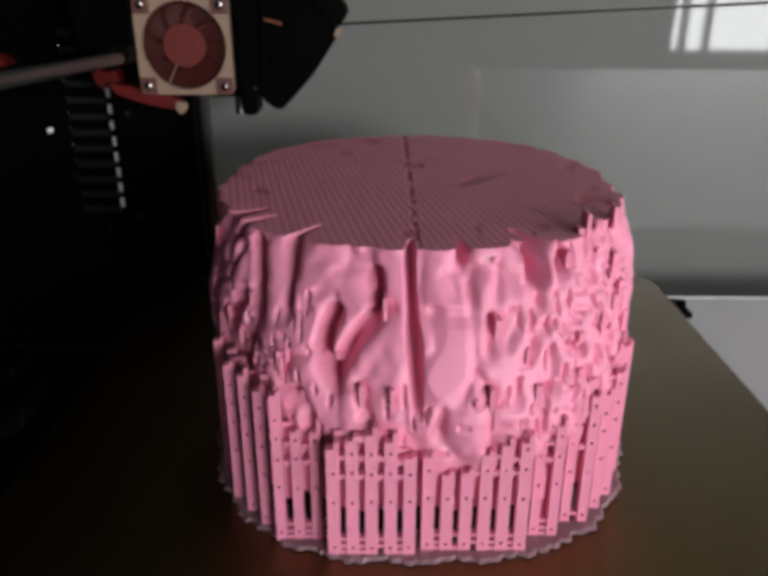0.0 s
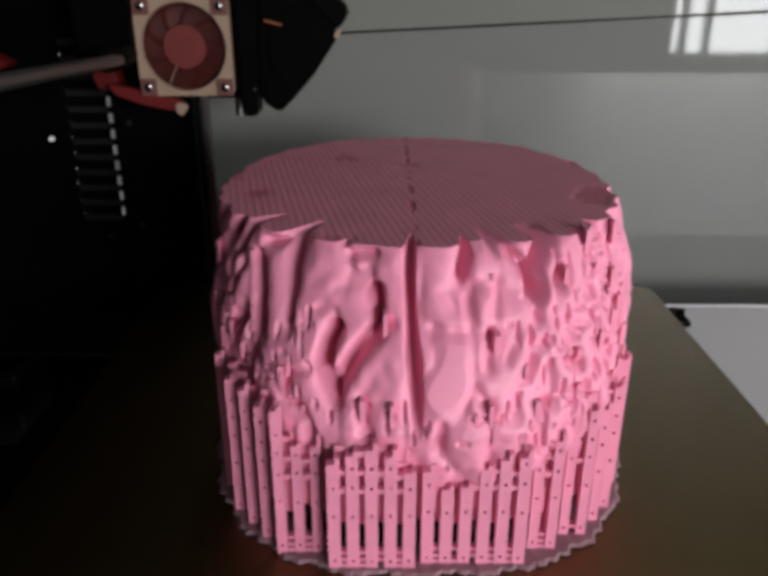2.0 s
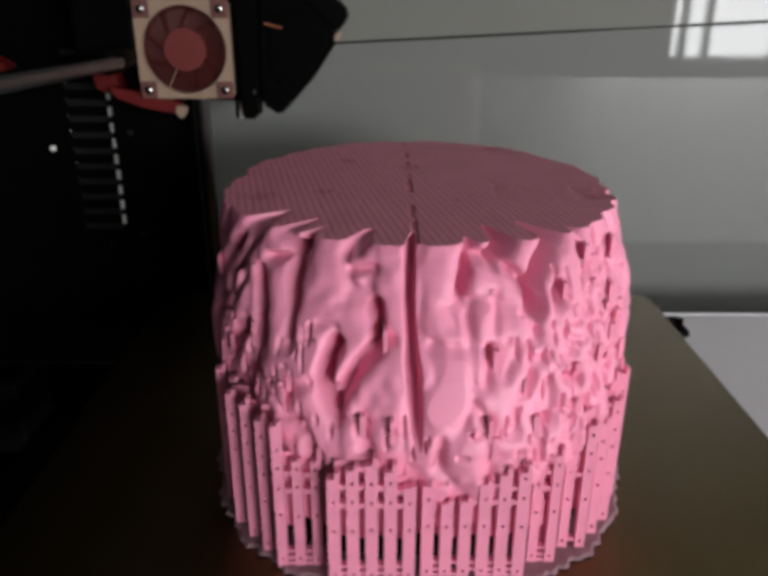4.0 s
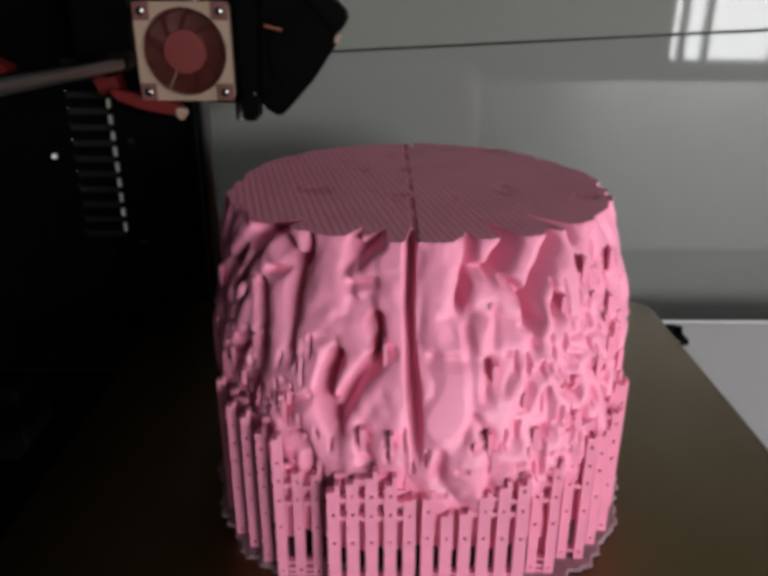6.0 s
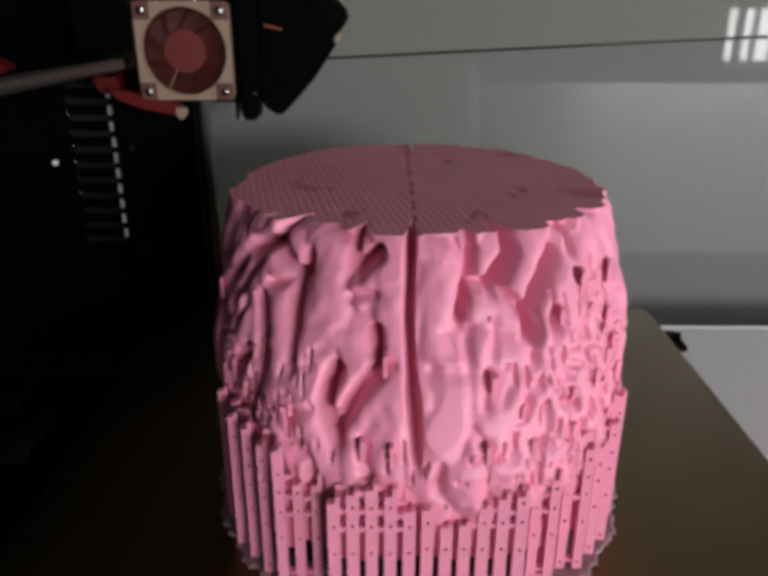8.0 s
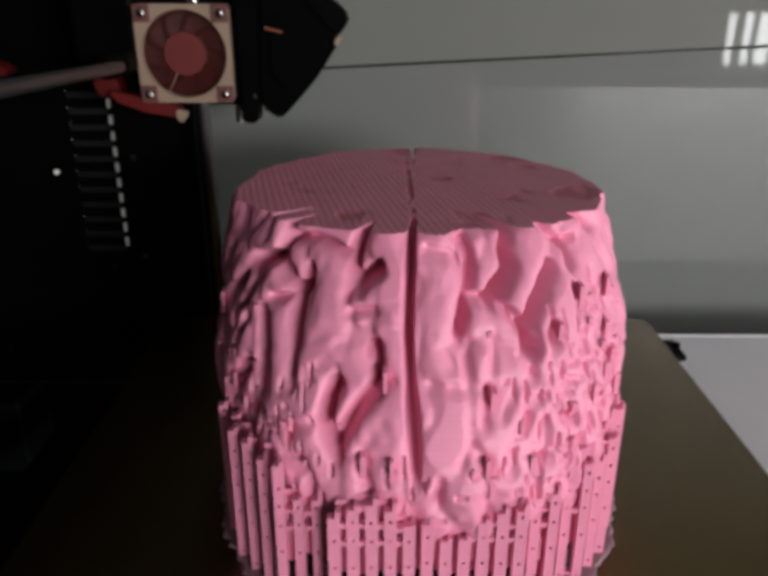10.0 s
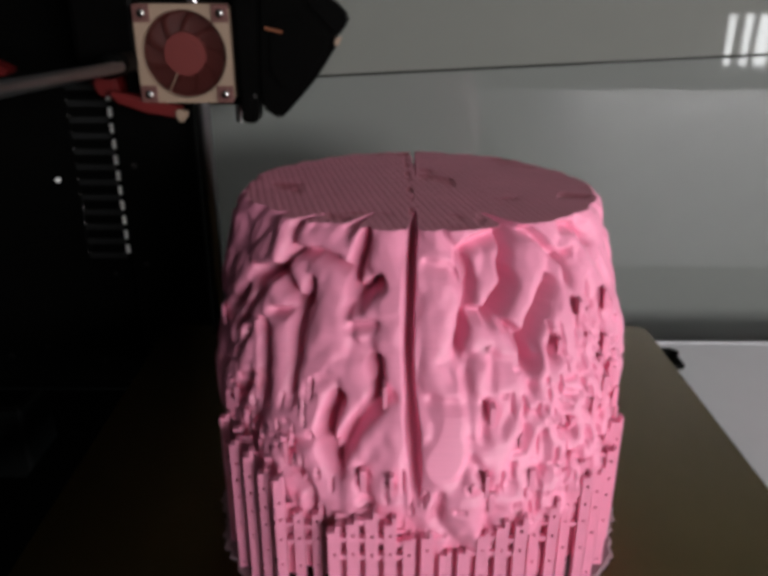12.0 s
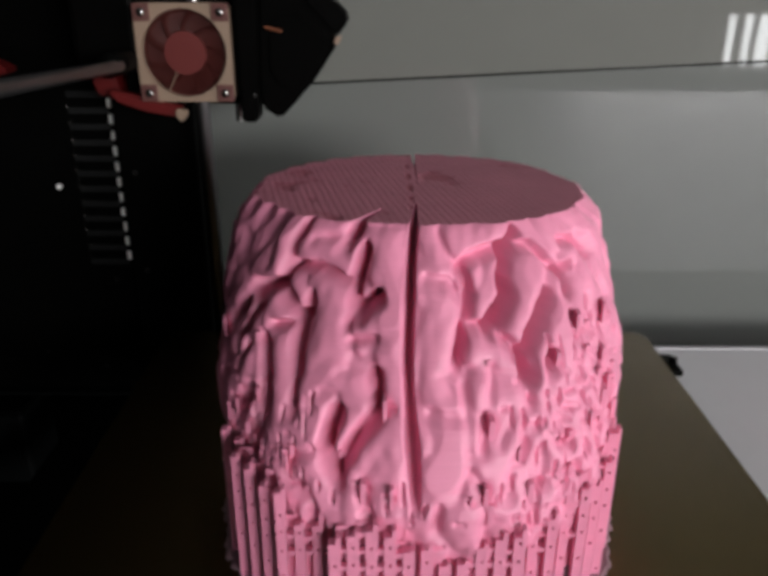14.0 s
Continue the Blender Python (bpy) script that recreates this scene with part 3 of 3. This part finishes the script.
# ---- the printer ----
BED_X0, BED_X1, BED_Y0, BED_Y1 = 0.085, 0.3405, -0.1330, 0.110
bm = bmesh.new()
add_box(bm, (BED_X0, BED_Y0, -0.0016), (BED_X1, BED_Y1, 0.0), 0.0)
corner = [e for e in bm.edges if abs(e.verts[0].co.z - e.verts[1].co.z) > 0.001]
bmesh.ops.bevel(bm, geom=corner, offset=0.007, segments=4, affect="EDGES", profile=0.5)
print_bed = tagged(new("print_bed"), "gold textured print sheet on a black heated bed", "print bed")
part("sheet", bm, GOLD, print_bed, "gold textured steel sheet")
part("heater_plate", box((BED_X0 + 0.003, BED_Y0 + 0.003, -0.0046), (BED_X1 - 0.003, BED_Y1 - 0.003, -0.0017), 0.0005), BLACK, print_bed)

TABLE_EDGE, TABLE_TOP = 0.362, -0.0195
tabletop = tagged(new("tabletop", None), "plain white tabletop beside the print bed", "table")
part("top", box((-0.6, -0.9, -0.045), (TABLE_EDGE - 0.0022, -0.1345, TABLE_TOP), 0.001), TABLE, tabletop)
part("edge_band", box((TABLE_EDGE - 0.0020, -0.9, -0.0445), (TABLE_EDGE, -0.1345, TABLE_TOP + 0.0003), 0.0003), TABLE, tabletop)

# white slab added out of sight below the edge to brighten the wall's reflection
part("hidden_reflector", box((TABLE_EDGE + 0.0003, -0.9, -0.060), (0.4190, -0.1345, -0.0465), 0.001), TABLE, tabletop)

# far wall: two glossy panels with a slightly sloping joint
WALL_X, SEAM, SLOPE = 0.42, 0.116, -0.05
wall_far = tagged(new("wall_far"), "glossy pale grey wall of two panels with a dark joint", "wall", kind="structure")
for name, lower in (("lower_panel", True), ("upper_panel", False)):
    bm = bmesh.new()
    ya, yb = 0.116, -2.3
    gap = 0.00055
    if lower:
        zs = (-0.8, -0.8, SEAM + SLOPE * yb - gap, SEAM + SLOPE * ya - gap)
    else:
        zs = (SEAM + SLOPE * ya + gap, SEAM + SLOPE * yb + gap, 1.5, 1.5)
    ys = (ya, yb, yb, ya)
    a = [bm.verts.new((WALL_X, y, z)) for y, z in zip(ys, zs)]
    c = [bm.verts.new((WALL_X + 0.018, y, z)) for y, z in zip(ys, zs)]
    bm.faces.new(a)
    bm.faces.new(c[::-1])
    for i in range(4):
        bm.faces.new((a[i], c[i], c[(i + 1) % 4], a[(i + 1) % 4]))
    bmesh.ops.recalc_face_normals(bm, faces=bm.faces)
    bmesh.ops.bevel(bm, geom=list(bm.edges), offset=0.0004, segments=1, affect="EDGES")
    part(name, bm, WALL_LOW if lower else WALL, wall_far)
part("backing", box((WALL_X + 0.0182, -2.3, -0.8), (WALL_X + 0.05, 0.116, 1.5)), BLACK, wall_far)

# the dark side of the printer: a board whose black stands in for missing light
wall_dark = tagged(new("wall_dark"), "black board standing in for the unlit background behind the printer", "wall", kind="structure")
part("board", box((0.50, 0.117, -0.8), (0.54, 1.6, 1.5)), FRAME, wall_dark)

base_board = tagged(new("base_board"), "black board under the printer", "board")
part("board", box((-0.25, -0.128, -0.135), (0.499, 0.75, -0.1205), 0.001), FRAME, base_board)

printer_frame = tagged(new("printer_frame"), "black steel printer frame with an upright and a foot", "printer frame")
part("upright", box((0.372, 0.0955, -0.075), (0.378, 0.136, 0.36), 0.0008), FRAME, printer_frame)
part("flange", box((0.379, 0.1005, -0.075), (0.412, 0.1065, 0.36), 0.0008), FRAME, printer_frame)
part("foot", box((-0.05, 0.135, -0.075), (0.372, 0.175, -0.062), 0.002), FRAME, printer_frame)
for y, z in ((0.128, 0.0215), (0.128, 0.075), (0.124, 0.130)):
    part("screw", rod((0.3712, y, z), (0.3722, y, z), 0.0016, 10), SCREW, printer_frame, "small zinc screw")

z_rod = tagged(new("z_axis_rod"), "polished steel upright guide rod beside the frame", "guide rod")
part("shaft", rod((0.345, 0.0838, -0.06), (0.345, 0.0838, 0.36), 0.0034, 28), STEEL, z_rod, smooth=True)
part("clamp", box((0.344, 0.076, -0.068), (0.362, 0.093, -0.052), 0.002), BLACK, z_rod)

# power supply with a row of slots
power_supply = tagged(new("power_supply"), "black sheet metal power supply with a column of slots", "power supply")
SLOT0, PITCH, NSLOT = 0.021, 0.0083, 11
X0, X1 = 0.386, 0.46
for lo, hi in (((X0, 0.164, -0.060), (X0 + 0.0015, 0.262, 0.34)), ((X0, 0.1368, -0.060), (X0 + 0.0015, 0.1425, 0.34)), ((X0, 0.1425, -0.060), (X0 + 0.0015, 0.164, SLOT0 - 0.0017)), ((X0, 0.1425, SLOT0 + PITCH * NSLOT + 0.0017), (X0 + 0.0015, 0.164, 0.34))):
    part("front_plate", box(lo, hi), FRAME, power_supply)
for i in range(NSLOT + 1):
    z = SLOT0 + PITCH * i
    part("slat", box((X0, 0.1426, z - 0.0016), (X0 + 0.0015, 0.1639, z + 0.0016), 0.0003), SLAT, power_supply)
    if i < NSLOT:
        part("slot_lip", box((X0 - 0.0014, 0.1404, z + 0.0018), (X0 + 0.0004, 0.1428, z + 0.0066), 0.0005), GLINT, power_supply, "metal lip with its bright highlight put in as white")
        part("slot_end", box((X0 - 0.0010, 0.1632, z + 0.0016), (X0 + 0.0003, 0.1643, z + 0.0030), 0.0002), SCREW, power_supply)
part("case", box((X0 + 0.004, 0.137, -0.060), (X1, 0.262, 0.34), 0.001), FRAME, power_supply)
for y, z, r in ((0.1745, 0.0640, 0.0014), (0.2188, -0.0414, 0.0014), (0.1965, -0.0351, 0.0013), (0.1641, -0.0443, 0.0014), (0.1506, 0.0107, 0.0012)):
    part("screw", rod((X0 - 0.0012, y, z), (X0 + 0.0001, y, z), r, 12), GLINT if r > 0.00135 and z > 0.05 else SCREW, power_supply, "zinc screw head")
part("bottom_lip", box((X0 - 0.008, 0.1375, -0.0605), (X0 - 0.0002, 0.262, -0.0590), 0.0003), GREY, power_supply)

stepper_motor = tagged(new("stepper_motor"), "dark grey stepper motor at the foot of the frame", "motor")
part("motor_body", box((0.372, 0.2130, -0.1200), (0.41, 0.255, -0.0700), 0.003), GREY, stepper_motor)
part("flange", box((0.368, 0.2120, -0.0700), (0.412, 0.256, -0.0655), 0.001), FRAME, stepper_motor)

bed_screw = tagged(new("bed_cable_clip"), "small black clip at the corner of the print bed", "clip")
part("clip_body", box((0.304, -0.1412, -0.0060), (0.322, -0.1336, -0.0026), 0.0012), BLACK, bed_screw)
part("clip_pin", rod((0.312, -0.1385, -0.0022), (0.312, -0.1385, 0.0002), 0.0018, 14), FRAME, bed_screw)

# ---- the gantry that climbs with the camera: places are given from the camera's height ----
extruder = tagged(new("extruder"), "black print extruder with beige fan frame and angled blower", "extruder")
FY, FZ, FS, FR, FX = 0.0862, -0.0268, 0.0203, 0.0182, 0.330
part("carriage", box((0.3425, 0.0560, -0.0500), (0.402, 0.1165, 0.030), 0.002), BLACK, extruder)
part("carriage_side", box((0.336, 0.1075, -0.0350), (0.382, 0.1365, 0.030), 0.003), BLACK, extruder)


def square_ring(x0, x1, half, r, n=64):
    bm = bmesh.new()
    rows = []
    for x in (x0, x1):
        inner, outer = [], []
        for i in range(n):
            a = 2 * math.pi * (i + 0.5) / n
            c, s = math.cos(a), math.sin(a)
            k = half / max(abs(c), abs(s))
            inner.append(bm.verts.new((x, FY + r * c, FZ + r * s)))
            outer.append(bm.verts.new((x, FY + k * c, FZ + k * s)))
        rows.append((inner, outer))
    (i0, o0), (i1, o1) = rows
    for i in range(n):
        j = (i + 1) % n
        bm.faces.new((i0[i], i0[j], o0[j], o0[i]))
        bm.faces.new((i1[i], o1[i], o1[j], i1[j]))
        bm.faces.new((o0[i], o0[j], o1[j], o1[i]))
        bm.faces.new((i0[i], i1[i], i1[j], i0[j]))
    bmesh.ops.recalc_face_normals(bm, faces=bm.faces)
    return bm


fan = part("fan_frame", square_ring(FX, FX + 0.0100, FS, FR), FAN_FRAME, extruder, "beige plastic fan frame")
part("fan_rim", square_ring(FX + 0.0100, FX + 0.0122, FS + 0.0005, FR - 0.001), BLACK, extruder)
for sy in (-1, 1):
    for sz in (-1, 1):
        y, z = FY + sy * 0.0166, FZ + sz * 0.0166
        part("corner_pad", box((FX - 0.0008, y - 0.0036, z - 0.0036), (FX + 0.0001, y + 0.0036, z + 0.0036), 0.0004), PAD, fan, "brown rubber corner pad")
        bm = bmesh.new()
        bmesh.ops.create_uvsphere(bm, u_segments=14, v_segments=8, radius=0.0019, matrix=Matrix.Translation((FX - 0.0009, y, z)) @ Matrix.Diagonal((0.55, 1, 1, 1)))
        part("screw", bm, SCREW, fan, "zinc screw head", smooth=True)
hub = part("fan_hub", rod((FX + 0.0015, FY, FZ), (FX + 0.0085, FY, FZ), 0.0090, 40), FAN_HUB, extruder, "brown fan hub")
part("hub_cap", rod((FX + 0.0011, FY, FZ), (FX + 0.0016, FY, FZ), 0.0062, 32), FAN_HUB, hub)
for i in range(9):
    bm = bmesh.new()
    grid = []
    for u in range(7):
        rr = 0.0086 + (FR - 0.0006 - 0.0086) * u / 6
        row = []
        for v in range(5):
            a = 2 * math.pi * i / 9 + radians(62) * v / 4 + 0.35 * u / 6
            row.append(bm.verts.new((FX + 0.0022 + 0.0018 * v / 4, FY + rr * math.cos(a), FZ + rr * math.sin(a))))
        grid.append(row)
    for u in range(6):
        for v in range(4):
            bm.faces.new((grid[u][v], grid[u + 1][v], grid[u + 1][v + 1], grid[u][v + 1]))
    bmesh.ops.solidify(bm, geom=bm.faces[:], thickness=0.0005)
    part("fan_blade", bm, FAN_BLADE, hub, smooth=True)
part("fan_back", rod((FX + 0.0034, FY, FZ), (FX + 0.0096, FY, FZ), FR - 0.0002, 48), FAN_BLADE, extruder)
part("fan_strut", box((FX + 0.0006, -0.0002, 0.0085), (FX + 0.0012, 0.0002, FR), 0.0002, Matrix.Translation((0, FY, FZ)) @ Matrix.Rotation(radians(207), 4, "X")), FAN_FRAME, fan)


def prism(x0, x1, outline_pts, bevel=0.0012):
    bm = bmesh.new()
    a = [bm.verts.new((x0, y / 1000, z / 1000)) for y, z in outline_pts]
    c = [bm.verts.new((x1, y / 1000, z / 1000)) for y, z in outline_pts]
    bm.faces.new(a)
    bm.faces.new(c[::-1])
    n = len(a)
    for i in range(n):
        bm.faces.new((a[i], c[i], c[(i + 1) % n], a[(i + 1) % n]))
    bmesh.ops.recalc_face_normals(bm, faces=bm.faces)
    bmesh.ops.bevel(bm, geom=list(bm.edges), offset=bevel, segments=2, affect="EDGES")
    return bm


part("duct_bar", prism(0.329, 0.345, ((64.2, 10), (53.5, 10), (56.0, -56), (63.0, -56))), BLACK, extruder)
blower = part("blower", prism(0.333, 0.350, ((53.0, 6), (36, 3), (23, -9), (20.5, -23), (31, -38.5), (41, -49.5), (46.7, -55), (54.6, -50), (55.2, -38))), BLACK, extruder, "black angled blower fan")
part("blower_cap", prism(0.3315, 0.349, ((36, 2), (21.6, -5), (15.4, -11.5), (16.2, -14.5), (20.5, -20), (33.5, -7))), FRAME, blower)
part("blower_face", prism(0.3318, 0.3332, ((49, -14), (38, -10), (25, -19), (23.5, -23.5), (33, -37.5), (43.5, -42), (50, -34))), BLACK, blower)
part("blower_edge", prism(0.3312, 0.3330, ((18.2, -19.6), (20.8, -19.6), (22.0, -22.6), (20.0, -23.4)), 0.0003), FAN_FRAME, blower, "pale edge")
part("wire", rod((0.3305, 0.0512, -0.0160), (0.3310, 0.0438, -0.0178), 0.0006, 8), COPPER, extruder, "orange wire")
part("screw", rod((0.3282, 0.0565, -0.0440), (0.3292, 0.0565, -0.0440), 0.0010, 10), SCREW, extruder)
part("nozzle", rod((0.362, 0.070, -0.0605), (0.362, 0.070, -0.0500), 0.0022, 12), SCREW, extruder)
part("cable_guide", prism(0.331, 0.339, ((122, -42.5), (110.5, -44.5), (92.7, -48.7), (89.3, -50.8), (91.5, -54.3), (107, -51.5), (119.5, -47))), RED, extruder, "red plastic guide under the fan")
part("connector", prism(0.3295, 0.3345, ((92.2, -50.2), (87.8, -50.8), (87.6, -53.0), (90.2, -56.2), (92.5, -53.6)), 0.0006), FAN_FRAME, extruder, "pale wire connector")
part("red_bracket", prism(0.345, 0.380, ((134, -39), (123, -38), (121, -46), (131, -47))), RED, extruder, "dark red bracket")

x_rod = tagged(new("x_axis_rod"), "polished steel guide rod of the climbing gantry", "guide rod")
part("shaft", rod((0.02, 0.0944, -0.0175), (0.304, 0.1058, -0.0295), 0.0024, 28), STEEL, x_rod, smooth=True)
part("bearing", rod((0.298, 0.1085, -0.0290), (0.328, 0.1105, -0.0295), 0.0048, 24), FRAME, x_rod, smooth=True)
belt_clip = tagged(new("belt_holder"), "red plastic belt holder on the gantry", "belt holder")
part("clip", prism(0.330, 0.342, ((196, -24), (176, -28), (163, -34), (167, -36.5), (196, -36))), RED, belt_clip)
GANTRY = [extruder, x_rod, belt_clip]

# ---- the room behind the camera ----
floor = tagged(new("floor"), "dull floor of the room", "floor", kind="structure")
part("slab", box((-1.7, -2.45, -0.86), (0.6, 1.7, -0.802)), PLASTER, floor)
ceiling = tagged(part("ceiling", box((-1.7, -2.45, 1.502), (0.6, 1.7, 1.56)), PLASTER), "plain plaster ceiling", "ceiling", kind="structure")
wall_side = tagged(part("wall_side", box((-1.7, 1.602, -0.8), (0.6, 1.68, 1.5)), LOW_BOUNCE), "unseen plain wall, made dark to cut bounce and reflection", "wall", kind="structure")
wall_other = tagged(new("wall_other"), "plaster wall with a wide side window", "wall", kind="structure")
for x0, x1, z0, z1 in ((-1.7, -1.03, -0.8, 1.5), (-0.07, 0.6, -0.8, 1.5), (-1.03, -0.07, -0.8, 0.06), (-1.03, -0.07, 0.60, 1.5)):
    part("wall_piece", box((x0, -1.60, z0), (x1, -1.50, z1)), PLASTER, wall_other)
window = tagged(new("window_3"), "wide side window with a white sill", "window", kind="structure")
part("sill", box((-1.03, -1.58, 0.0605), (-0.07, -1.49, 0.0680), 0.003), TABLE, window)
wall_window = tagged(new("wall_window"), "plaster wall with an added high opening and a low side window", "wall", kind="structure")
for y0, y1, z0, z1 in ((-2.3, 0.14, -0.8, -0.075), (-2.3, -1.30, -0.075, 0.125), (-0.905, 0.14, -0.075, 0.125), (-2.3, 0.14, 0.125, 0.150), (-2.3, -1.55, 0.150, 0.56), (-0.61, 0.14, 0.150, 0.56), (-2.3, 0.14, 0.56, 1.5)):
    part("wall_piece", box((-1.70, y0, z0), (-1.6, y1, z1)), PLASTER, wall_window)
# unseen dark stretch of wall, added to dim the left of the panels' reflection
tagged(part("wall_back", box((-1.70, 0.141, -0.8), (-1.6, 1.6, 1.5)), LOW_BOUNCE), "unseen plain wall, made dark to cut bounce and reflection", "wall", kind="structure")
window = tagged(new("window_1"), "low side window with white bars", "window", kind="structure")
for y in (-0.945, -1.02, -1.24):
    part("bar", box((-1.64, y - 0.008, -0.075), (-1.605, y + 0.008, 0.125), 0.001), TABLE, window)
part("sill", box((-1.68, -1.30, -0.095), (-1.57, -0.905, -0.076), 0.003), TABLE, window)
# unseen opening added round the fill lamp, above what the panels reflect
window = tagged(new("fill_window"), "unseen high window added for the fill lamp, with a white sill", "window", kind="structure")
part("sill", box((-1.68, -1.55, 0.1505), (-1.59, -0.61, 0.1560), 0.003), TABLE, window)
SKY_GLOW = bpy.data.materials.new("bright_sky_outside")
SKY_GLOW.use_nodes = True
sb = SKY_GLOW.node_tree.nodes["Principled BSDF"]
sb.inputs["Base Color"].default_value = (0, 0, 0, 1)
sb.inputs["Emission Color"].default_value = (0.97, 0.98, 1.0, 1)
sb.inputs["Emission Strength"].default_value = 16.0
backdrop = tagged(part("backdrop", box((-1.80, -1.6, -0.4), (-1.79, -0.7, 0.16)), SKY_GLOW), "bright overcast sky outside the window", "sky", kind="structure")
curtain = tagged(new("curtain"), "thick pale curtain with narrow gaps", "curtain")
for y0, y1, z0 in ((-1.098, -0.80, -0.20), (-1.150, -1.124, -0.20), (-1.195, -1.178, -0.20), (-1.31, -1.098, 0.085)):
    lo, hi = (-1.66, y0, z0), (-1.645, y1, 0.23)
    part("panel", box(lo, hi, 0.003), PLASTER, curtain)


def motions():
    for ob in GANTRY:
        walk(ob, [(t, pose(0, 0, h)) for t, h, p in CLIMB])
    open_, shut = pose(0, 0.75, 0), pose(0, 0, 0)
    walk(curtain, [(0, open_), (6.25, open_), (6.35, shut), (14, shut)])
    # each layer waits inside the body and rises to the top when it is printed
    for top, ob in LAYER_LIST:
        t = (top - 0.2 - FIRST_TOP * 1000) / ((LAST_TOP - FIRST_TOP) * 1000) * 14.0
        t = min(max(t, 0.1), 13.9)
        low = pose(0, 0, -0.062)
        walk(ob, [(0, low), (t - 1 / 30, low), (t, pose(0, 0, 0)), (14, pose(0, 0, 0))])


motions()
